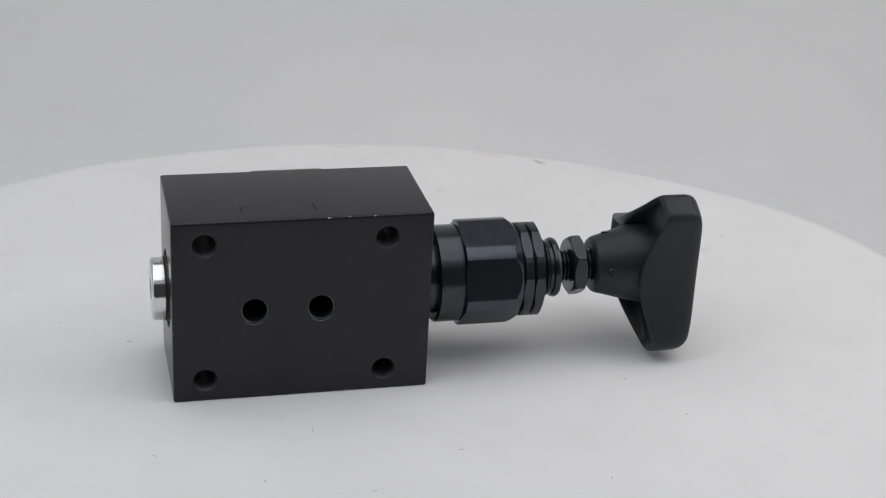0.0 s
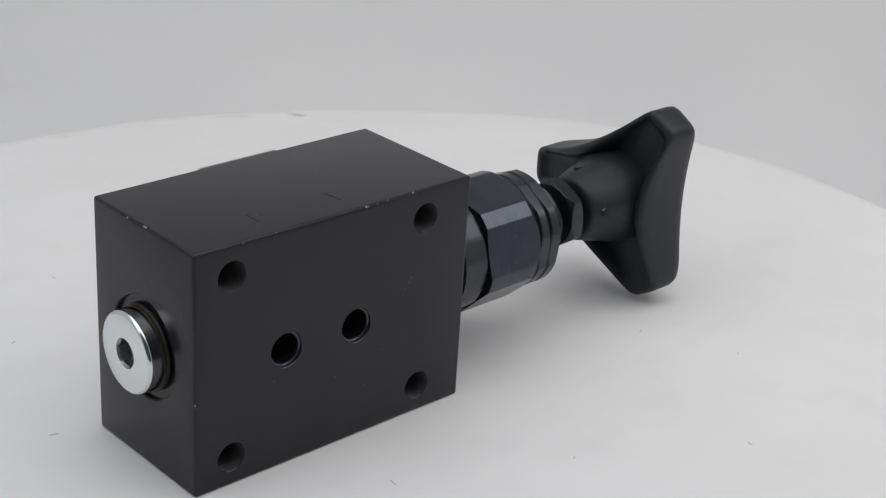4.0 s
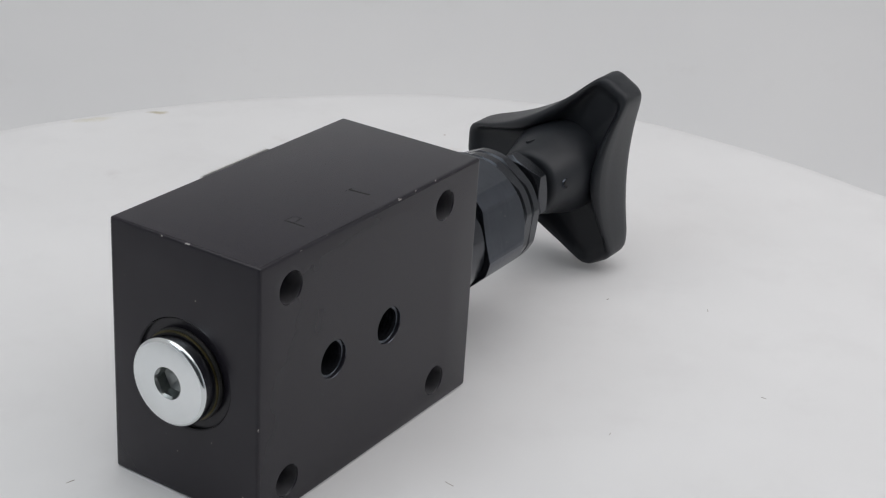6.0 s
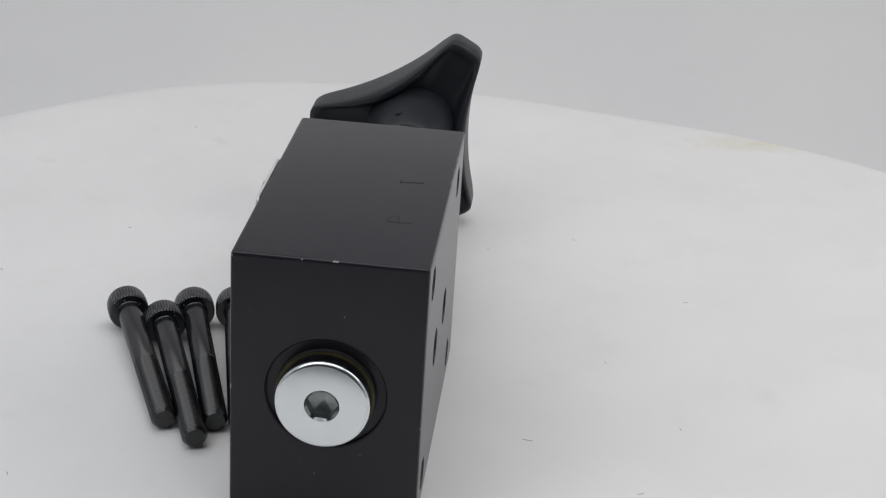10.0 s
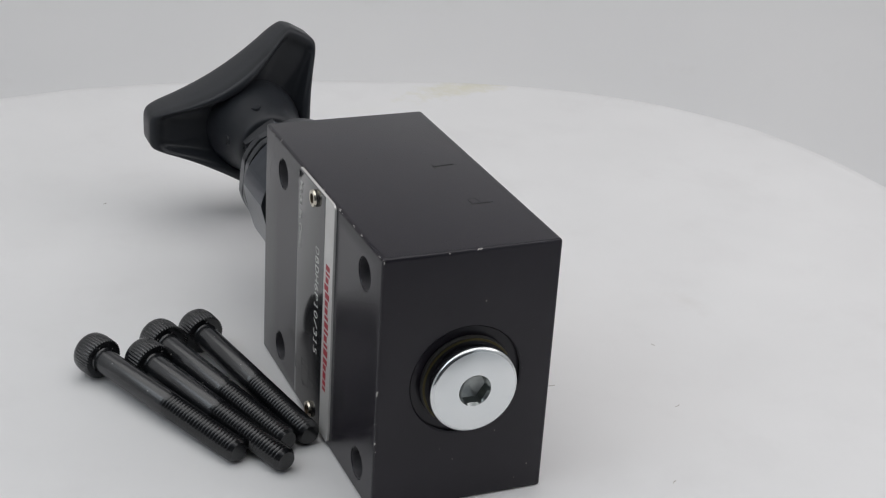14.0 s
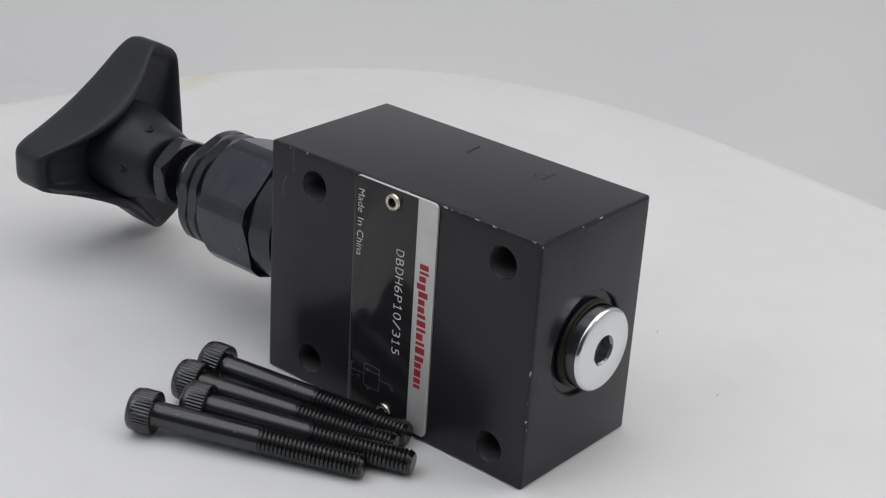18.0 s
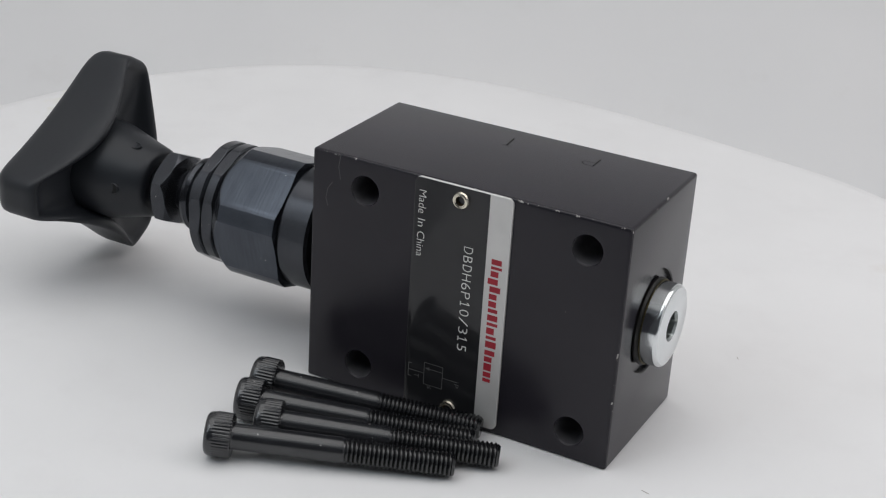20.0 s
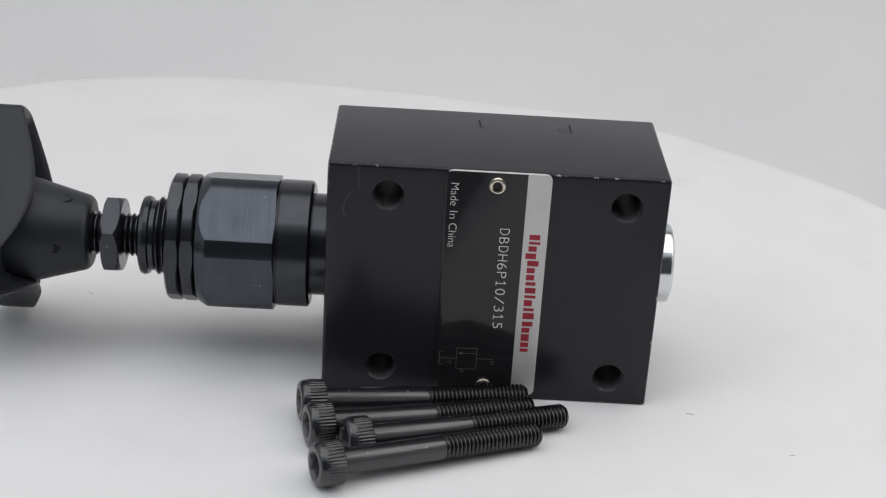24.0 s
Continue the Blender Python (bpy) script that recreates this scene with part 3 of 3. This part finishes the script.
            box(bm, -7.95 - head, -7.95 - foot, 20.605, 20.635, z - w * unit, z)
            part("crimson_bar", bm, M_RED, plate)
            z -= (w + 18) * unit
    # the circuit symbol
    bm = bmesh.new()
    def line(xa, za, xb, zb, w=0.16):
        bar(bm, (xa, 20.64, za), (xb, 20.64, zb), w, (0, 1, 0), 0.0, 0.02)
    for a, b in (((7.3, 13.8), (2.4, 13.8)), ((2.4, 13.8), (2.4, 8.05)), ((2.4, 8.05), (7.3, 8.05)), ((7.3, 8.05), (7.3, 13.8)),
                 ((2.4, 11.05), (-1.9, 11.05)), ((7.3, 10.85), (11.5, 10.85)), ((11.5, 12.6), (11.5, 9.15)), ((11.5, 12.6), (10.7, 12.6)), ((11.5, 9.15), (10.7, 9.15)),
                 ((6.2, 12.35), (2.4, 12.35)), ((6.3, 8.05), (6.0, 7.1)), ((6.0, 7.1), (5.6, 7.9)), ((5.6, 7.9), (5.3, 7.1))):
        line(*a, *b)
    v = [bm.verts.new(p) for p in ((7.1, 20.65, 12.35), (5.9, 20.65, 12.8), (5.9, 20.65, 11.9))]
    bm.faces.new(v)
    part("circuit_symbol", bm, M_FAINT, plate, "faint printed circuit symbol", sharp=60)
    part("lettering", lettering("P", 1.3, 0.9, down(-0.7, 10.5)), M_FAINT, plate, "faint grey letter", sharp=60)
    part("lettering", lettering("T", 1.3, 1.0, down(9.9, 10.2)), M_FAINT, plate, "faint grey letter", sharp=60)


def build_stamps(valve):
    # dark strokes level with the top paint the shade of the stamped grooves
    bm = bmesh.new()
    for a, b, w in (((2.6, -8.6), (5.5, -8.7), 0.16), ((4.0, -8.7), (4.5, -13.8), 0.5)):
        bar(bm, (*a, TOP), (*b, TOP), w, (0, 0, 1), -0.2, 0.012)
    part("stamped_letter", bm, M_CUT_SHADE, valve, "letter T stamped into the top")
    bm = bmesh.new()
    for a, b, w in (((-18.3, -8.5), (-18.2, -13.6), 0.42), ((-18.3, -8.6), (-15.9, -8.7), 0.16), ((-15.9, -8.7), (-15.1, -9.6), 0.2), ((-15.1, -9.6), (-15.3, -10.6), 0.22), ((-15.3, -10.6), (-18.2, -10.9), 0.16)):
        bar(bm, (*a, TOP), (*b, TOP), w, (0, 0, 1), -0.2, 0.012)
    part("stamped_letter", bm, M_CUT_SHADE, valve, "letter P stamped into the top")


def build_wear(valve):
    """Hair-fine scratches and lint on the block's faces."""
    bm = bmesh.new()
    for a, b in (((32.5, 60.0), (33.0, 57.0)), ((33.0, 57.0), (32.4, 53.9)), ((34.5, 52.8), (35.8, 51.0)), ((35.8, 51.0), (36.2, 48.4)), ((36.2, 48.4), (35.6, 46.6))):
        bar(bm, (a[0], 20, a[1]), (b[0], 20, b[1]), 0.10, (0, 1, 0), -0.05, 0.012)
    part("scratch", bm, M_SCRATCH, valve, "hair-fine pale scratch")
    bm = bmesh.new()
    for x, z in ((8.6, 13.0), (-0.4, 18.2), (21.5, 36.8), (22.3, 37.9), (20.4, 35.6), (-18.4, 22.9), (14.0, 21.0)):
        bar(bm, (x - 0.14, -20, z), (x + 0.14, -20, z + 0.1), 0.22, (0, -1, 0), -0.05, 0.02)
    for x, y in ((-0.2, 2.8), (12.5, 4.4)):
        bar(bm, (x - 0.15, y, TOP), (x + 0.2, y, TOP), 0.3, (0, 0, 1), -0.05, 0.02)
    tagged(part("lint", bm, M_LINT, valve, "tiny specks of lint"), kind="stuff")


def build_valve():
    valve = thing("hydraulic_valve", "black hydraulic pressure valve block with a three-armed knob", "valve")
    build_block(valve)
    build_plug(valve)
    build_cartridge(valve)
    build_knob(valve)
    build_nameplate(valve)
    build_stamps(valve)
    build_wear(valve)
    return valve


# ---- the screws ----
def build_screw():
    """A socket head screw along x: head end at 0, tip at 56."""
    screw = thing("socket_screw", "black oxide hexagon socket head screw with a knurled head", "screw", group="screws beside the valve")
    n = 252
    knurl = lambda a: 5.05 + 0.09 * math.cos(radians(a * 42))
    bm = loft([ring_x(x, r, n, 0, 0) for x, r in ((6.0, 3.2), (6.0, 4.75), (5.75, lambda a: knurl(a) - 0.06), (2.2, knurl), (1.9, lambda a: 5.02), (1.3, 5.0), (0.75, 4.88), (0.3, 4.6), (0.05, 4.25), (0.0, 3.9))], False, False)
    bm.verts.ensure_lookup_table()
    socket_end(bm, list(bm.verts[-n:]), 0.0, 1, 2.55, 3.0, 0, 0, first=7.0)
    part("head", bm, [M_SCREW, M_HOLE, M_SCREW], screw, "knurled black socket head", sharp=35)
    part("shank", revolve([(5.9, 3.3), (6.2, 3.05), (6.6, 2.98), (30.6, 2.98), (31.4, 2.55)], 40, 0, 0), M_SCREW, screw)
    part("thread", revolve([(31.0, 2.4)] + thread_profile(31.3, 55.3, 2.96, 2.50, 1.0) + [(55.35, 2.75), (56.0, 2.25)], 36, 0, 0), M_THREAD, screw, "fine black screw thread", sharp=50)
    return screw


# head middle and tip of each screw, in the block's plan (mm)
SCREWS = [((41.3, 36.3), (-9.9, 23.9), 40), ((38.8, 46.6), (-11.7, 29.4), 95), ((29.9, 52.2), (-18.4, 32.6), 10), ((35.7, 63.2), (-11.4, 41.6), 65)]


def screw_pose(head, tip, spin):
    h, e = Vector((*head, 6.0)), Vector((*tip, 3.2))
    way = (e - h).normalized()
    start = h - way * 3.0
    q = way.to_track_quat("X", "Z").to_matrix().to_4x4()
    m = Matrix.Translation(start * MM) @ q @ pose(0, 0, 0, spin, 0, 0)
    return m


turntable = build_turntable()
valve = build_valve()
first_screw = build_screw()
screws = [first_screw] + [copy_thing(first_screw, Matrix.Identity(4)) for _ in SCREWS[1:]]
TO_AXIS = Matrix.Translation((-AXIS_X * MM, -AXIS_Y * MM, 0))


def motions():
    """Plate, valve and screws turn together about the plate's middle."""
    times = [0.5 * i for i in range(49)]
    def riding(m):
        return [(t, pose(0, 0, 0, 0, 0, turn(t)) @ m) for t in times]
    walk(turntable, riding(Matrix.Identity(4)))
    walk(valve, riding(TO_AXIS))
    for ob, (head, tip, spin) in zip(screws, SCREWS):
        walk(ob, riding(TO_AXIS @ screw_pose(head, tip, spin)))


motions()
